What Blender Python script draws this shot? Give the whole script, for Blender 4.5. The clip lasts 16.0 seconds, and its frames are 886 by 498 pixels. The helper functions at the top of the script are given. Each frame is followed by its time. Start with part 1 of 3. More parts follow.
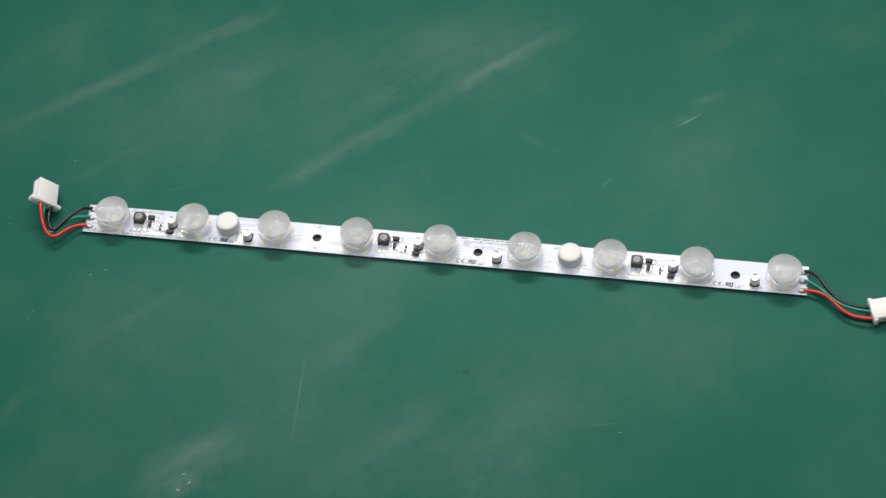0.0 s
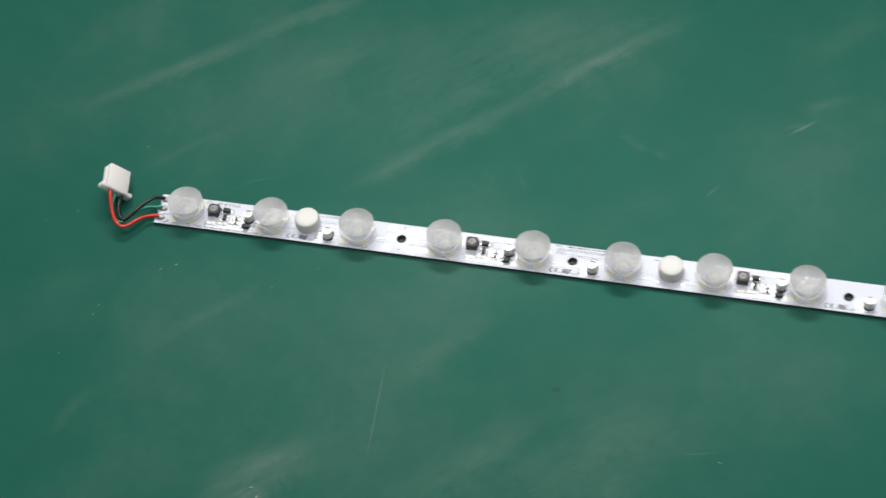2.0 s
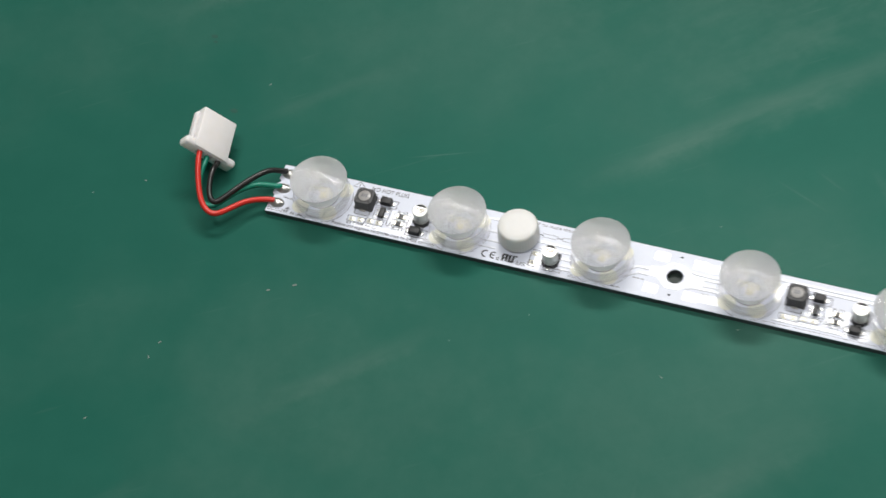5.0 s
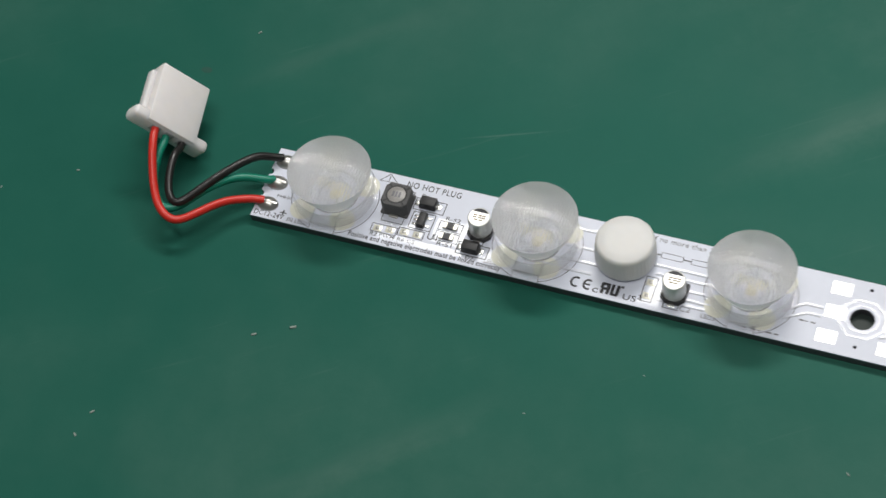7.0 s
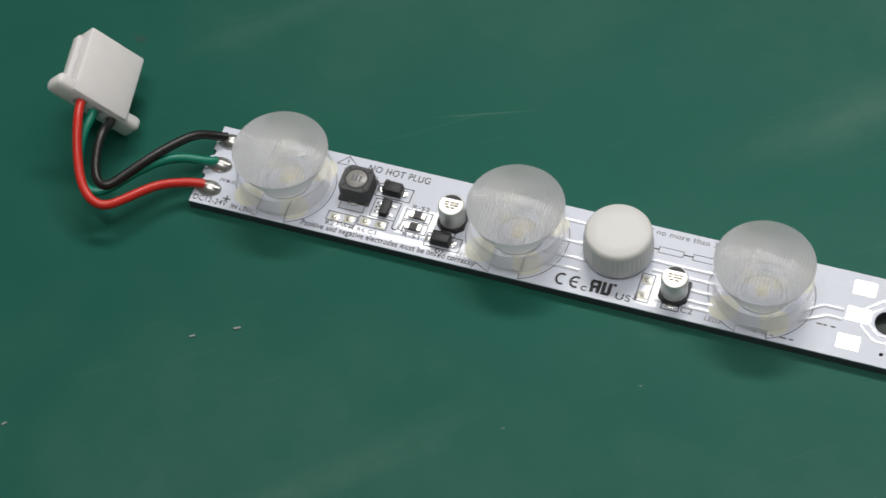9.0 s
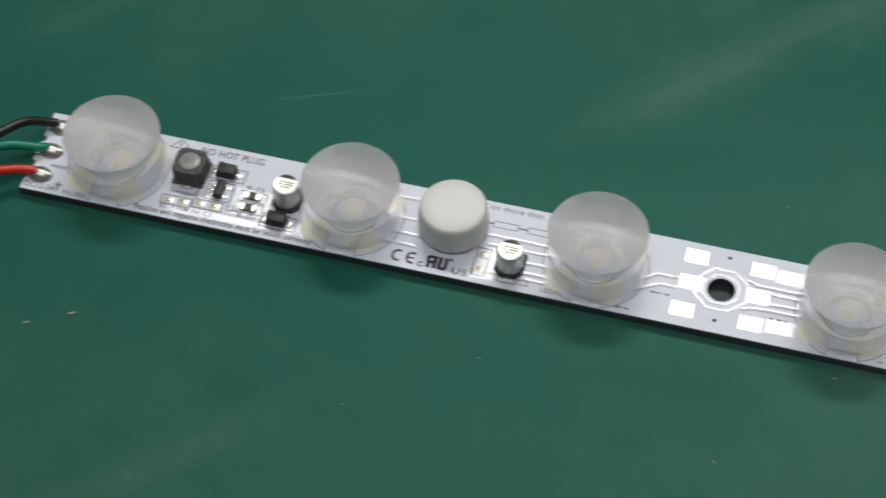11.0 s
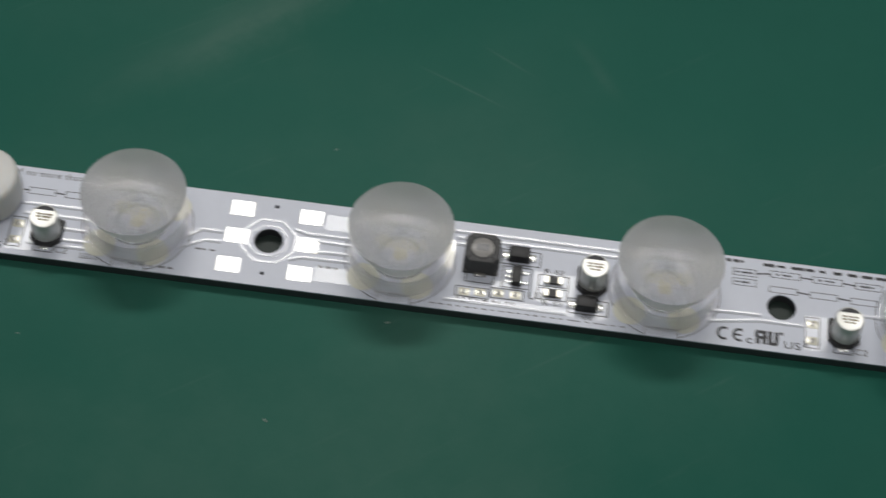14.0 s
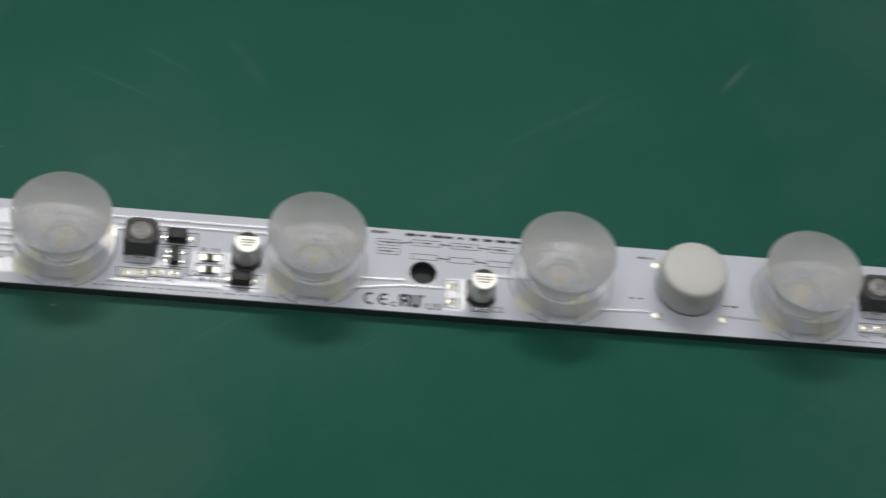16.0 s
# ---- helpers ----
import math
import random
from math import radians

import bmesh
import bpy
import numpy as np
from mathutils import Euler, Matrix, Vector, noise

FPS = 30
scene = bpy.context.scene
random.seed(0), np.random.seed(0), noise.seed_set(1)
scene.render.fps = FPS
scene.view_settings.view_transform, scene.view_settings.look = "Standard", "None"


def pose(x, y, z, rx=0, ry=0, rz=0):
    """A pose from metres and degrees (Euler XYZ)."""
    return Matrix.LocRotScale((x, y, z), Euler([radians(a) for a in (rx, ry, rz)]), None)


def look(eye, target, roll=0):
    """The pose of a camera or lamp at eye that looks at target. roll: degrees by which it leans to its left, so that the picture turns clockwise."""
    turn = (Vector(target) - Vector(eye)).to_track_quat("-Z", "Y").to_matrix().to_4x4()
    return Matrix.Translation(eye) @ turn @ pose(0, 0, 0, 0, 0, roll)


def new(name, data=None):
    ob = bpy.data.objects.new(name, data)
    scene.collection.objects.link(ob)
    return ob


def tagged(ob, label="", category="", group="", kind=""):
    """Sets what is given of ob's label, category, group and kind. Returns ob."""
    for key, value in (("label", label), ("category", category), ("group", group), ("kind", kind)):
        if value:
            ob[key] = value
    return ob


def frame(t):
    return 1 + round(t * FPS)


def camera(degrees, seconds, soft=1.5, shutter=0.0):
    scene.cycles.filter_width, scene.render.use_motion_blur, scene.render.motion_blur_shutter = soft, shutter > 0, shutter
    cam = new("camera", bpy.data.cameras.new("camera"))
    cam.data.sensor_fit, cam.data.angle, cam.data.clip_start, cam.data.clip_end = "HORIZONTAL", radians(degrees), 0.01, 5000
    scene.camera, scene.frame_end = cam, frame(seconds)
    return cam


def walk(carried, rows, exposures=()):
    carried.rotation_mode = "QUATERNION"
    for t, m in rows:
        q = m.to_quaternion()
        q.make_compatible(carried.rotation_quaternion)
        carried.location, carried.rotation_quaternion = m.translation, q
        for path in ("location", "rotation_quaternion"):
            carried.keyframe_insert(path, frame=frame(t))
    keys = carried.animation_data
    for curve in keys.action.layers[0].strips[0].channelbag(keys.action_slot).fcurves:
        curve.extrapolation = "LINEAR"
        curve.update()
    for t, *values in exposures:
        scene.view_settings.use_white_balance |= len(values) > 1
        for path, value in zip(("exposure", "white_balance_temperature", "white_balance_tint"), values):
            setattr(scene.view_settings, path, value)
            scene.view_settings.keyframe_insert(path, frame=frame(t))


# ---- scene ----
cam = camera(24.0, 16.0, soft=1.5, shutter=0.8)
PATH = [
    (0, (0.4011, -0.6817, 1.0004), (0.2186, 0.0111, 0.0000), -7.08),
    (0.5, (0.3999, -0.6754, 1.0005), (0.2146, 0.0110, 0.0000), -7.30),
    (1, (0.3944, -0.6656, 0.9941), (0.2044, 0.0108, 0.0000), -7.36),
    (1.5, (0.3868, -0.6515, 0.9803), (0.1885, 0.0100, 0.0000), -7.45),
    (2, (0.3773, -0.6270, 0.9485), (0.1669, 0.0081, -0.0000), -7.80),
    (2.5, (0.3664, -0.5893, 0.8994), (0.1452, 0.0062, 0.0000), -8.35),
    (3, (0.3477, -0.5385, 0.8314), (0.1225, 0.0042, 0.0000), -9.06),
    (3.5, (0.3268, -0.4875, 0.7637), (0.1044, 0.0029, 0.0000), -9.64),
    (4, (0.3027, -0.4377, 0.6970), (0.0887, 0.0023, 0.0000), -10.17),
    (4.5, (0.2786, -0.3944, 0.6380), (0.0763, 0.0023, 0.0000), -10.37),
    (5, (0.2509, -0.3525, 0.5774), (0.0645, 0.0016, 0.0000), -10.55),
    (7.5, (0.1604, -0.2179, 0.3688), (0.0444, 0.0022, 0.0000), -10.22),
    (8, (0.1523, -0.2099, 0.3502), (0.0450, 0.0024, 0.0000), -9.20),
    (10.5, (0.1518, -0.2217, 0.3432), (0.0744, 0.0053, 0.0000), -3.16),
    (11, (0.1548, -0.2211, 0.3406), (0.0873, 0.0073, 0.0000), -1.89),
    (11.5, (0.1603, -0.2204, 0.3364), (0.0997, 0.0092, 0.0000), -1.29),
    (12, (0.1667, -0.2193, 0.3358), (0.1138, 0.0106, 0.0000), -0.59),
    (12.5, (0.1728, -0.2201, 0.3388), (0.1279, 0.0116, 0.0000), 0.41),
    (13, (0.1786, -0.2170, 0.3388), (0.1445, 0.0127, 0.0000), 1.73),
    (13.5, (0.1839, -0.2105, 0.3348), (0.1600, 0.0136, 0.0000), 2.95),
    (14, (0.1893, -0.2035, 0.3298), (0.1755, 0.0143, 0.0000), 4.23),
    (14.5, (0.1925, -0.2034, 0.3310), (0.1894, 0.0149, 0.0000), 5.82),
    (15, (0.1949, -0.2095, 0.3353), (0.2055, 0.0155, 0.0000), 7.97),
    (15.5, (0.1990, -0.2191, 0.3414), (0.2227, 0.0161, 0.0000), 9.82),
    (16, (0.2096, -0.2275, 0.3473), (0.2439, 0.0171, 0.0000), 10.97),
]
walk(cam, [(t, look(eye, target, roll)) for t, eye, target, roll in PATH],
     exposures=[(0, 0.1), (1.5, 0.08), (2.5, 0.1), (3, 0.06), (3.5, 0.2), (4, 0.3), (4.5, 0.02), (5, 0.06), (7.5, -0.28), (8.2, -0.3), (10.5, -0.4), (11, -0.47), (12, -0.67), (13.5, -0.85), (15, -0.85), (16, -0.82)])

# ---- light ----
world = bpy.data.worlds.new("room_light")
scene.world = world
world.use_nodes = True
world.node_tree.nodes["Background"].inputs[0].default_value = (0.9, 0.95, 1.0, 1)
world.node_tree.nodes["Background"].inputs[1].default_value = 0.25


def lamp(name, power, sx, sy, eye, target, color):
    data = bpy.data.lights.new(name, "AREA")
    data.shape, data.size, data.size_y = "RECTANGLE", sx, sy
    data.energy, data.color = power, color
    ob = new(name, data)
    ob.matrix_world = look(eye, target)
    return ob


lamp("tube_or_fill_lamp", 36, 1.5, 0.26, (0.0, 1.36, 2.05), (0.2, 0.0, 0.0), (1.0, 0.98, 0.95))
lamp("tube_or_fill_lamp", 7, 0.7, 0.4, (1.25, 1.0, 2.05), (0.2, 0.0, 0.0), (1.0, 0.98, 0.95))
# Unseen fill lamp overhead, added to soften the lens shadows.
lamp("tube_or_fill_lamp", 19, 1.4, 0.4, (0.1, -0.35, 2.05), (0.2, 0.0, 0.0), (1.0, 0.98, 0.95))

# ---- materials ----


def material(name, color, rough=0.5, metal=0.0, spec=0.5, grain=0.0, grain_scale=900.0, bump=0.0, bump_scale=2500.0, coat=0.0):
    """A plain surface with a little variation of colour and fine relief."""
    m = bpy.data.materials.new(name)
    m.use_nodes = True
    nt = m.node_tree
    b = nt.nodes["Principled BSDF"]
    b.inputs["Base Color"].default_value = (*color, 1)
    b.inputs["Roughness"].default_value = rough
    b.inputs["Metallic"].default_value = metal
    b.inputs["Specular IOR Level"].default_value = spec
    b.inputs["Coat Weight"].default_value = coat
    co = nt.nodes.new("ShaderNodeTexCoord")
    if grain > 0:
        n = nt.nodes.new("ShaderNodeTexNoise")
        n.inputs["Scale"].default_value = grain_scale
        n.inputs["Detail"].default_value = 4
        nt.links.new(co.outputs["Object"], n.inputs["Vector"])
        mx = nt.nodes.new("ShaderNodeMix")
        mx.data_type = "RGBA"
        mx.inputs["A"].default_value = (*[c * (1 - grain) for c in color], 1)
        mx.inputs["B"].default_value = (*[min(1, c * (1 + grain)) for c in color], 1)
        nt.links.new(n.outputs["Fac"], mx.inputs["Factor"])
        nt.links.new(mx.outputs["Result"], b.inputs["Base Color"])
    if bump > 0:
        n = nt.nodes.new("ShaderNodeTexNoise")
        n.inputs["Scale"].default_value = bump_scale
        n.inputs["Detail"].default_value = 3
        nt.links.new(co.outputs["Object"], n.inputs["Vector"])
        bp = nt.nodes.new("ShaderNodeBump")
        bp.inputs["Strength"].default_value = bump
        bp.inputs["Distance"].default_value = 0.0001
        nt.links.new(n.outputs["Fac"], bp.inputs["Height"])
        nt.links.new(bp.outputs["Normal"], b.inputs["Normal"])
    return m


def clear_plastic(name, rough, milk, thin=0.0, tint=(1, 1, 1)):
    """Moulded acrylic: clear, with a share of milky scatter where its surface is frosted or whitened to look lit."""
    m = bpy.data.materials.new(name)
    m.use_nodes = True
    nt = m.node_tree
    b = nt.nodes["Principled BSDF"]
    b.inputs["Base Color"].default_value = (*tint, 1)
    b.inputs["Roughness"].default_value = rough
    b.inputs["IOR"].default_value = 1.49
    b.inputs["Transmission Weight"].default_value = 1.0
    if milk > 0:
        d = nt.nodes.new("ShaderNodeBsdfDiffuse")
        d.inputs["Color"].default_value = (0.98, 0.98, 0.985, 1)
        t = nt.nodes.new("ShaderNodeBsdfTranslucent")
        t.inputs["Color"].default_value = (0.95, 0.95, 0.94, 1)
        a = nt.nodes.new("ShaderNodeMixShader")
        a.inputs[0].default_value = 0.25
        nt.links.new(d.outputs[0], a.inputs[1])
        nt.links.new(t.outputs[0], a.inputs[2])
        mx = nt.nodes.new("ShaderNodeMixShader")
        mx.inputs[0].default_value = milk
        nt.links.new(b.outputs[0], mx.inputs[1])
        nt.links.new(a.outputs[0], mx.inputs[2])
        nt.links.new(mx.outputs[0], nt.nodes["Material Output"].inputs["Surface"])
    if thin > 0:
        last = nt.nodes["Material Output"].inputs["Surface"].links[0].from_socket
        tr = nt.nodes.new("ShaderNodeBsdfTransparent")
        my = nt.nodes.new("ShaderNodeMixShader")
        my.inputs[0].default_value = thin
        nt.links.new(last, my.inputs[1])
        nt.links.new(tr.outputs[0], my.inputs[2])
        nt.links.new(my.outputs[0], nt.nodes["Material Output"].inputs["Surface"])
    return m


def mat_rubber():
    """Green bench mat with cloudy wear, chalky smears, scuffs, scratches and two painted bright hazes."""
    m = bpy.data.materials.new("green_rubber_mat")
    m.use_nodes = True
    nt = m.node_tree
    b = nt.nodes["Principled BSDF"]
    co = nt.nodes.new("ShaderNodeTexCoord")

    def math_node(op, a, c=None, clamp=False):
        n = nt.nodes.new("ShaderNodeMath")
        n.operation, n.use_clamp = op, clamp
        for k, v in enumerate((a, c)):
            if v is None:
                continue
            if isinstance(v, (int, float)):
                n.inputs[k].default_value = v
            else:
                nt.links.new(v, n.inputs[k])
        return n.outputs[0]

    def noise_at(scale, detail=4.0, rot=0.0, stretch=(1, 1, 1), rough=0.55):
        mp = nt.nodes.new("ShaderNodeMapping")
        mp.vector_type = "TEXTURE"
        mp.inputs["Rotation"].default_value = (0, 0, rot)
        mp.inputs["Scale"].default_value = stretch
        nt.links.new(co.outputs["Object"], mp.inputs["Vector"])
        n = nt.nodes.new("ShaderNodeTexNoise")
        n.inputs["Scale"].default_value = scale
        n.inputs["Detail"].default_value = detail
        n.inputs["Roughness"].default_value = rough
        nt.links.new(mp.outputs[0], n.inputs["Vector"])
        return n.outputs["Fac"]

    def ramp(v, lo, hi):
        n = nt.nodes.new("ShaderNodeMapRange")
        n.interpolation_type = "SMOOTHSTEP"
        n.inputs["From Min"].default_value, n.inputs["From Max"].default_value = lo, hi
        nt.links.new(v, n.inputs["Value"])
        return n.outputs[0]

    cloud = noise_at(9, 5)
    fine = noise_at(160, 5, 0, (1, 1, 1), 0.7)
    fibre = noise_at(70, 4, radians(42), (4.0, 0.9, 1), 0.65)
    patch = noise_at(40, 6, 0, (1, 1, 1), 0.7)

    def smear(x0, y0, x1, y1, width, strength, crisp=False):
        """A rubbed streak or bright haze on the mat from one place to another, in millimetres, feathered at its rim."""
        mp = nt.nodes.new("ShaderNodeMapping")
        mp.vector_type = "TEXTURE"
        mp.inputs["Location"].default_value = ((x0 + x1) / 2000, (y0 + y1) / 2000, 0)
        mp.inputs["Rotation"].default_value = (0, 0, math.atan2(y1 - y0, x1 - x0))
        mp.inputs["Scale"].default_value = (math.hypot(x1 - x0, y1 - y0) / 2000, width / 2000, 1)
        nt.links.new(co.outputs["Object"], mp.inputs["Vector"])
        sp = nt.nodes.new("ShaderNodeSeparateXYZ")
        nt.links.new(mp.outputs[0], sp.inputs[0])
        ax = ramp(math_node("ABSOLUTE", sp.outputs[0]), 1.0, 0.15)
        ay = ramp(math_node("ABSOLUTE", math_node("ADD", sp.outputs[1], math_node("MULTIPLY", math_node("SUBTRACT", patch, 0.5), 1.4))), 1.0, 0.0)
        v = math_node("MULTIPLY", ax, ay)
        if not crisp:
            v = math_node("MULTIPLY", v, ramp(fibre, 0.1, 0.85))
        return math_node("MULTIPLY", v, strength)

    total = math_node("MULTIPLY", ramp(cloud, 0.4, 0.8), 0.14)
    for s in SMEARS_AND_HAZE:
        total = math_node("ADD", total, smear(*s))
    total = math_node("ADD", total, math_node("MULTIPLY", ramp(noise_at(220, 3, radians(35), (7.0, 0.4, 1), 0.6), 0.64, 0.8), 0.08))
    total = math_node("MULTIPLY", total, math_node("ADD", math_node("MULTIPLY", fine, 0.8), 0.6), clamp=True)
    base = nt.nodes.new("ShaderNodeMix")
    base.data_type = "RGBA"
    base.inputs["A"].default_value = (0.0140, 0.093, 0.0685, 1)
    base.inputs["B"].default_value = (0.0205, 0.114, 0.0845, 1)
    nt.links.new(patch, base.inputs["Factor"])
    dust_haze = nt.nodes.new("ShaderNodeMix")
    dust_haze.data_type = "RGBA"
    dust_haze.inputs["B"].default_value = (0.22, 0.275, 0.24, 1)
    nt.links.new(total, dust_haze.inputs["Factor"])
    nt.links.new(base.outputs["Result"], dust_haze.inputs["A"])
    nt.links.new(dust_haze.outputs["Result"], b.inputs["Base Color"])
    rg = math_node("ADD", math_node("MULTIPLY", fine, 0.12), 0.29)
    nt.links.new(rg, b.inputs["Roughness"])
    b.inputs["Specular IOR Level"].default_value = 0.075
    b.inputs["Specular Tint"].default_value = (0.3, 1.0, 0.8, 1)
    bp = nt.nodes.new("ShaderNodeBump")
    bp.inputs["Strength"].default_value = 0.07
    bp.inputs["Distance"].default_value = 0.0002
    nt.links.new(noise_at(1400, 3), bp.inputs["Height"])
    nt.links.new(bp.outputs["Normal"], b.inputs["Normal"])
    return m


# Rubbed streaks and bright hazes on the mat: from x, y to x, y (millimetres), width, strength.
SMEARS_AND_HAZE = [
    (-80, 68, 40, 156, 17, 0.30), (15, 142, 95, 196, 17, 0.24), (88, 28, 215, 137, 20, 0.28), (180, 112, 285, 202, 17, 0.26),
    (44, 100, 110, 165, 60, 0.12), (120, 76, 180, 138, 39, 0.09), (10, -88, 80, -22, 11, 0.22), (66, -178, 132, -120, 45, 0.4),
    (92, -168, 108, -150, 24, 0.32), (168, -158, 245, -86, 36, 0.16), (152, -90, 212, -15, 27, 0.11), (344, 114.5, 363, 131, 2.0, 0.5, True),
    (340, 118, 356, 127, 6, 0.16), (346, 133, 384, 151, 13.5, 0.14), (250, 104, 262, 97, 7.5, 0.14), (258, 99, 270, 92, 7.5, 0.14), (268, 96, 282, 88, 7.5, 0.14),
    (304, 64, 313, 76, 1.6, 0.30, True), (151, -60, 155, -136, 1.5, 0.24, True), (312, -100, 338, -94, 1.0, 0.22, True),
    (350, 173, 392, 216, 24, 0.1), (38, 34.5, 64, 44.4, 0.7, 0.22, True), (163, 59, 186, 49, 0.8, 0.14, True), (176, 66, 190, 58, 0.8, 0.12, True),
    # Widths 100 and 110 are hazes that paint the mat's brighter zones.
    (194, 72, 207, 54, 4.5, 0.1), (-24, 32, 26, 75, 9, 0.12), (50, 100, 300, 205, 100, 0.17), (165, -155, 330, -70, 110, 0.09), (330, 60, 420, 150, 51, 0.07), (-20, -148, 2, -102, 15, 0.14),
    (255, -130, 300, -60, 60, 0.06), (225, 15, 300, 80, 36, 0.06),
]

MAT_GREEN = mat_rubber()
WALL = material("room_paint", (0.62, 0.63, 0.62), 0.7, grain=0.05, grain_scale=3)
FLOOR = material("floor_paint", (0.25, 0.26, 0.26), 0.6, grain=0.1, grain_scale=4)
WHITE_MASK = material("white_solder_mask", (0.64, 0.67, 0.77), 0.36, spec=0.4, grain=0.03, grain_scale=700, bump=0.05, bump_scale=3000)
TRACE = material("masked_copper_trace", (0.70, 0.72, 0.80), 0.16, spec=0.6, grain=0.03)
ALU = material("aluminium_core", (0.13, 0.135, 0.15), 0.5, 0.6, grain=0.2, grain_scale=3000)
BLACK_INK = material("black_print", (0.02, 0.02, 0.025), 0.5, grain=0.25, grain_scale=3000)
GREY_INK = material("grey_print", (0.16, 0.16, 0.18), 0.5, grain=0.25, grain_scale=3000)
CAN_INK = material("brown_print", (0.16, 0.12, 0.05), 0.5)
TIN = material("tinned_pad", (0.82, 0.82, 0.80), 0.22, 0.9, grain=0.08, grain_scale=2500, bump=0.15, bump_scale=2500)
SOLDER = material("solder", (0.50, 0.49, 0.47), 0.3, 0.9, grain=0.15, grain_scale=1500, bump=0.2, bump_scale=900)
BARE = material("bare_bright_pad", (0.86, 0.85, 0.81), 0.34, 0.6, grain=0.10, grain_scale=350, bump=0.15, bump_scale=1200)
FERRITE = material("black_ferrite", (0.075, 0.075, 0.078), 0.65, grain=0.4, grain_scale=2500, bump=0.4, bump_scale=3500)
FERRITE_TOP = material("grey_ferrite_core", (0.27, 0.26, 0.25), 0.3, spec=0.7, grain=0.3, grain_scale=3000, bump=0.3)
BLACK_PLASTIC = material("black_moulding", (0.018, 0.018, 0.02), 0.5, grain=0.3, grain_scale=2500, bump=0.2)
CAN = material("aluminium_can", (0.80, 0.80, 0.78), 0.42, 0.55, grain=0.05, grain_scale=1500)
CAN_TOP = material("can_top", (0.82, 0.81, 0.77), 0.35, 0.35, grain=0.05)
CAP_WHITE = material("cream_nylon", (0.74, 0.735, 0.72), 0.42, grain=0.03, grain_scale=500, bump=0.1, bump_scale=2000)
HOUSING = material("milky_nylon", (0.82, 0.785, 0.78), 0.4, grain=0.05, grain_scale=250, bump=0.08)
WIRE_RED = material("red_insulation", (0.62, 0.025, 0.015), 0.35, grain=0.08, grain_scale=900)
WIRE_GREEN = material("green_insulation", (0.0, 0.20, 0.13), 0.35, grain=0.08, grain_scale=900)
WIRE_BLACK = material("black_insulation", (0.012, 0.011, 0.011), 0.35, grain=0.2, grain_scale=900)
PHOSPHOR = material("led_phosphor", (0.80, 0.70, 0.20), 0.5, grain=0.06)
CERAMIC = material("led_package", (0.82, 0.82, 0.78), 0.4)
GLUE = material("yellowed_glue", (0.70, 0.70, 0.61), 0.35, grain=0.06, grain_scale=600)
LENS_CLEAR = clear_plastic("clear_acrylic", 0.02, 0.06, 0.42)
LENS_FROST = clear_plastic("frosted_acrylic", 0.02, 0.25, 0.28)
# The clear bowl is whitened to stand in for light inside the lens.
LENS_BOWL = clear_plastic("whitened_bowl_acrylic", 0.02, 0.70, 0.26)
LENS_FOOT = clear_plastic("thin_clear_acrylic", 0.05, 0.12, 0.74)
LINT = material("pale_lint", (0.24, 0.29, 0.26), 0.8)
GRIT = material("dark_grit", (0.010, 0.075, 0.054), 0.8)
CREAM_PAD = material("pale_tinned_pad", (0.80, 0.78, 0.68), 0.3, 0.55, grain=0.12, grain_scale=2500, bump=0.2, bump_scale=1500)
# Near-black green that stands for the shade inside the holes.
HOLE_SHADE = material("dark_hole_shade", (0.004, 0.016, 0.012), 0.55, grain=0.2, grain_scale=900)
# Mask colour with more gloss, for patches that catch lamp glare.
GLOSS_AREA = material("glare_catching_mask", (0.64, 0.67, 0.76), 0.18, spec=0.55, grain=0.04, grain_scale=500, bump=0.12, bump_scale=400)
# Darker mask colour, painted as the shade beside copper ridges.
RIDGE_SHADE = material("painted_ridge_shade", (0.40, 0.42, 0.48), 0.4, spec=0.4, grain=0.06)
MOULD_LINE = material("moulded_edge", (0.42, 0.42, 0.43), 0.3)
for milky, depth in ((HOUSING, 0.0035), (CAP_WHITE, 0.002)):
    shader = milky.node_tree.nodes["Principled BSDF"]
    shader.inputs["Subsurface Weight"].default_value = 0.55
    shader.inputs["Subsurface Radius"].default_value = (1.0, 0.9, 0.8)
    shader.inputs["Subsurface Scale"].default_value = depth

# ---- helpers of shape (millimetres in, metres out) ----
MM = 0.001
TOP = 1.6


def part(name, shape, mat, parent, label="", at=(0, 0, 0), rz=0.0, matrix=None):
    """Links a bmesh, or a mesh that is shared, as one object under its parent."""
    if isinstance(shape, bmesh.types.BMesh):
        me = bpy.data.meshes.new(name)
        shape.to_mesh(me)
        shape.free()
    else:
        me = shape
    if mat is not None and not me.materials:
        me.materials.append(mat)
    ob = new(name, me)
    ob.parent = parent
    ob.matrix_local = matrix if matrix is not None else pose(at[0] * MM, at[1] * MM, at[2] * MM, 0, 0, rz)
    if label:
        tagged(ob, label)
    return ob


def smooth(bm, angle=40):
    for f in bm.faces:
        f.smooth = True
    for e in bm.edges:
        if len(e.link_faces) == 2 and e.calc_face_angle(0) > radians(angle):
            e.smooth = False
    return bm


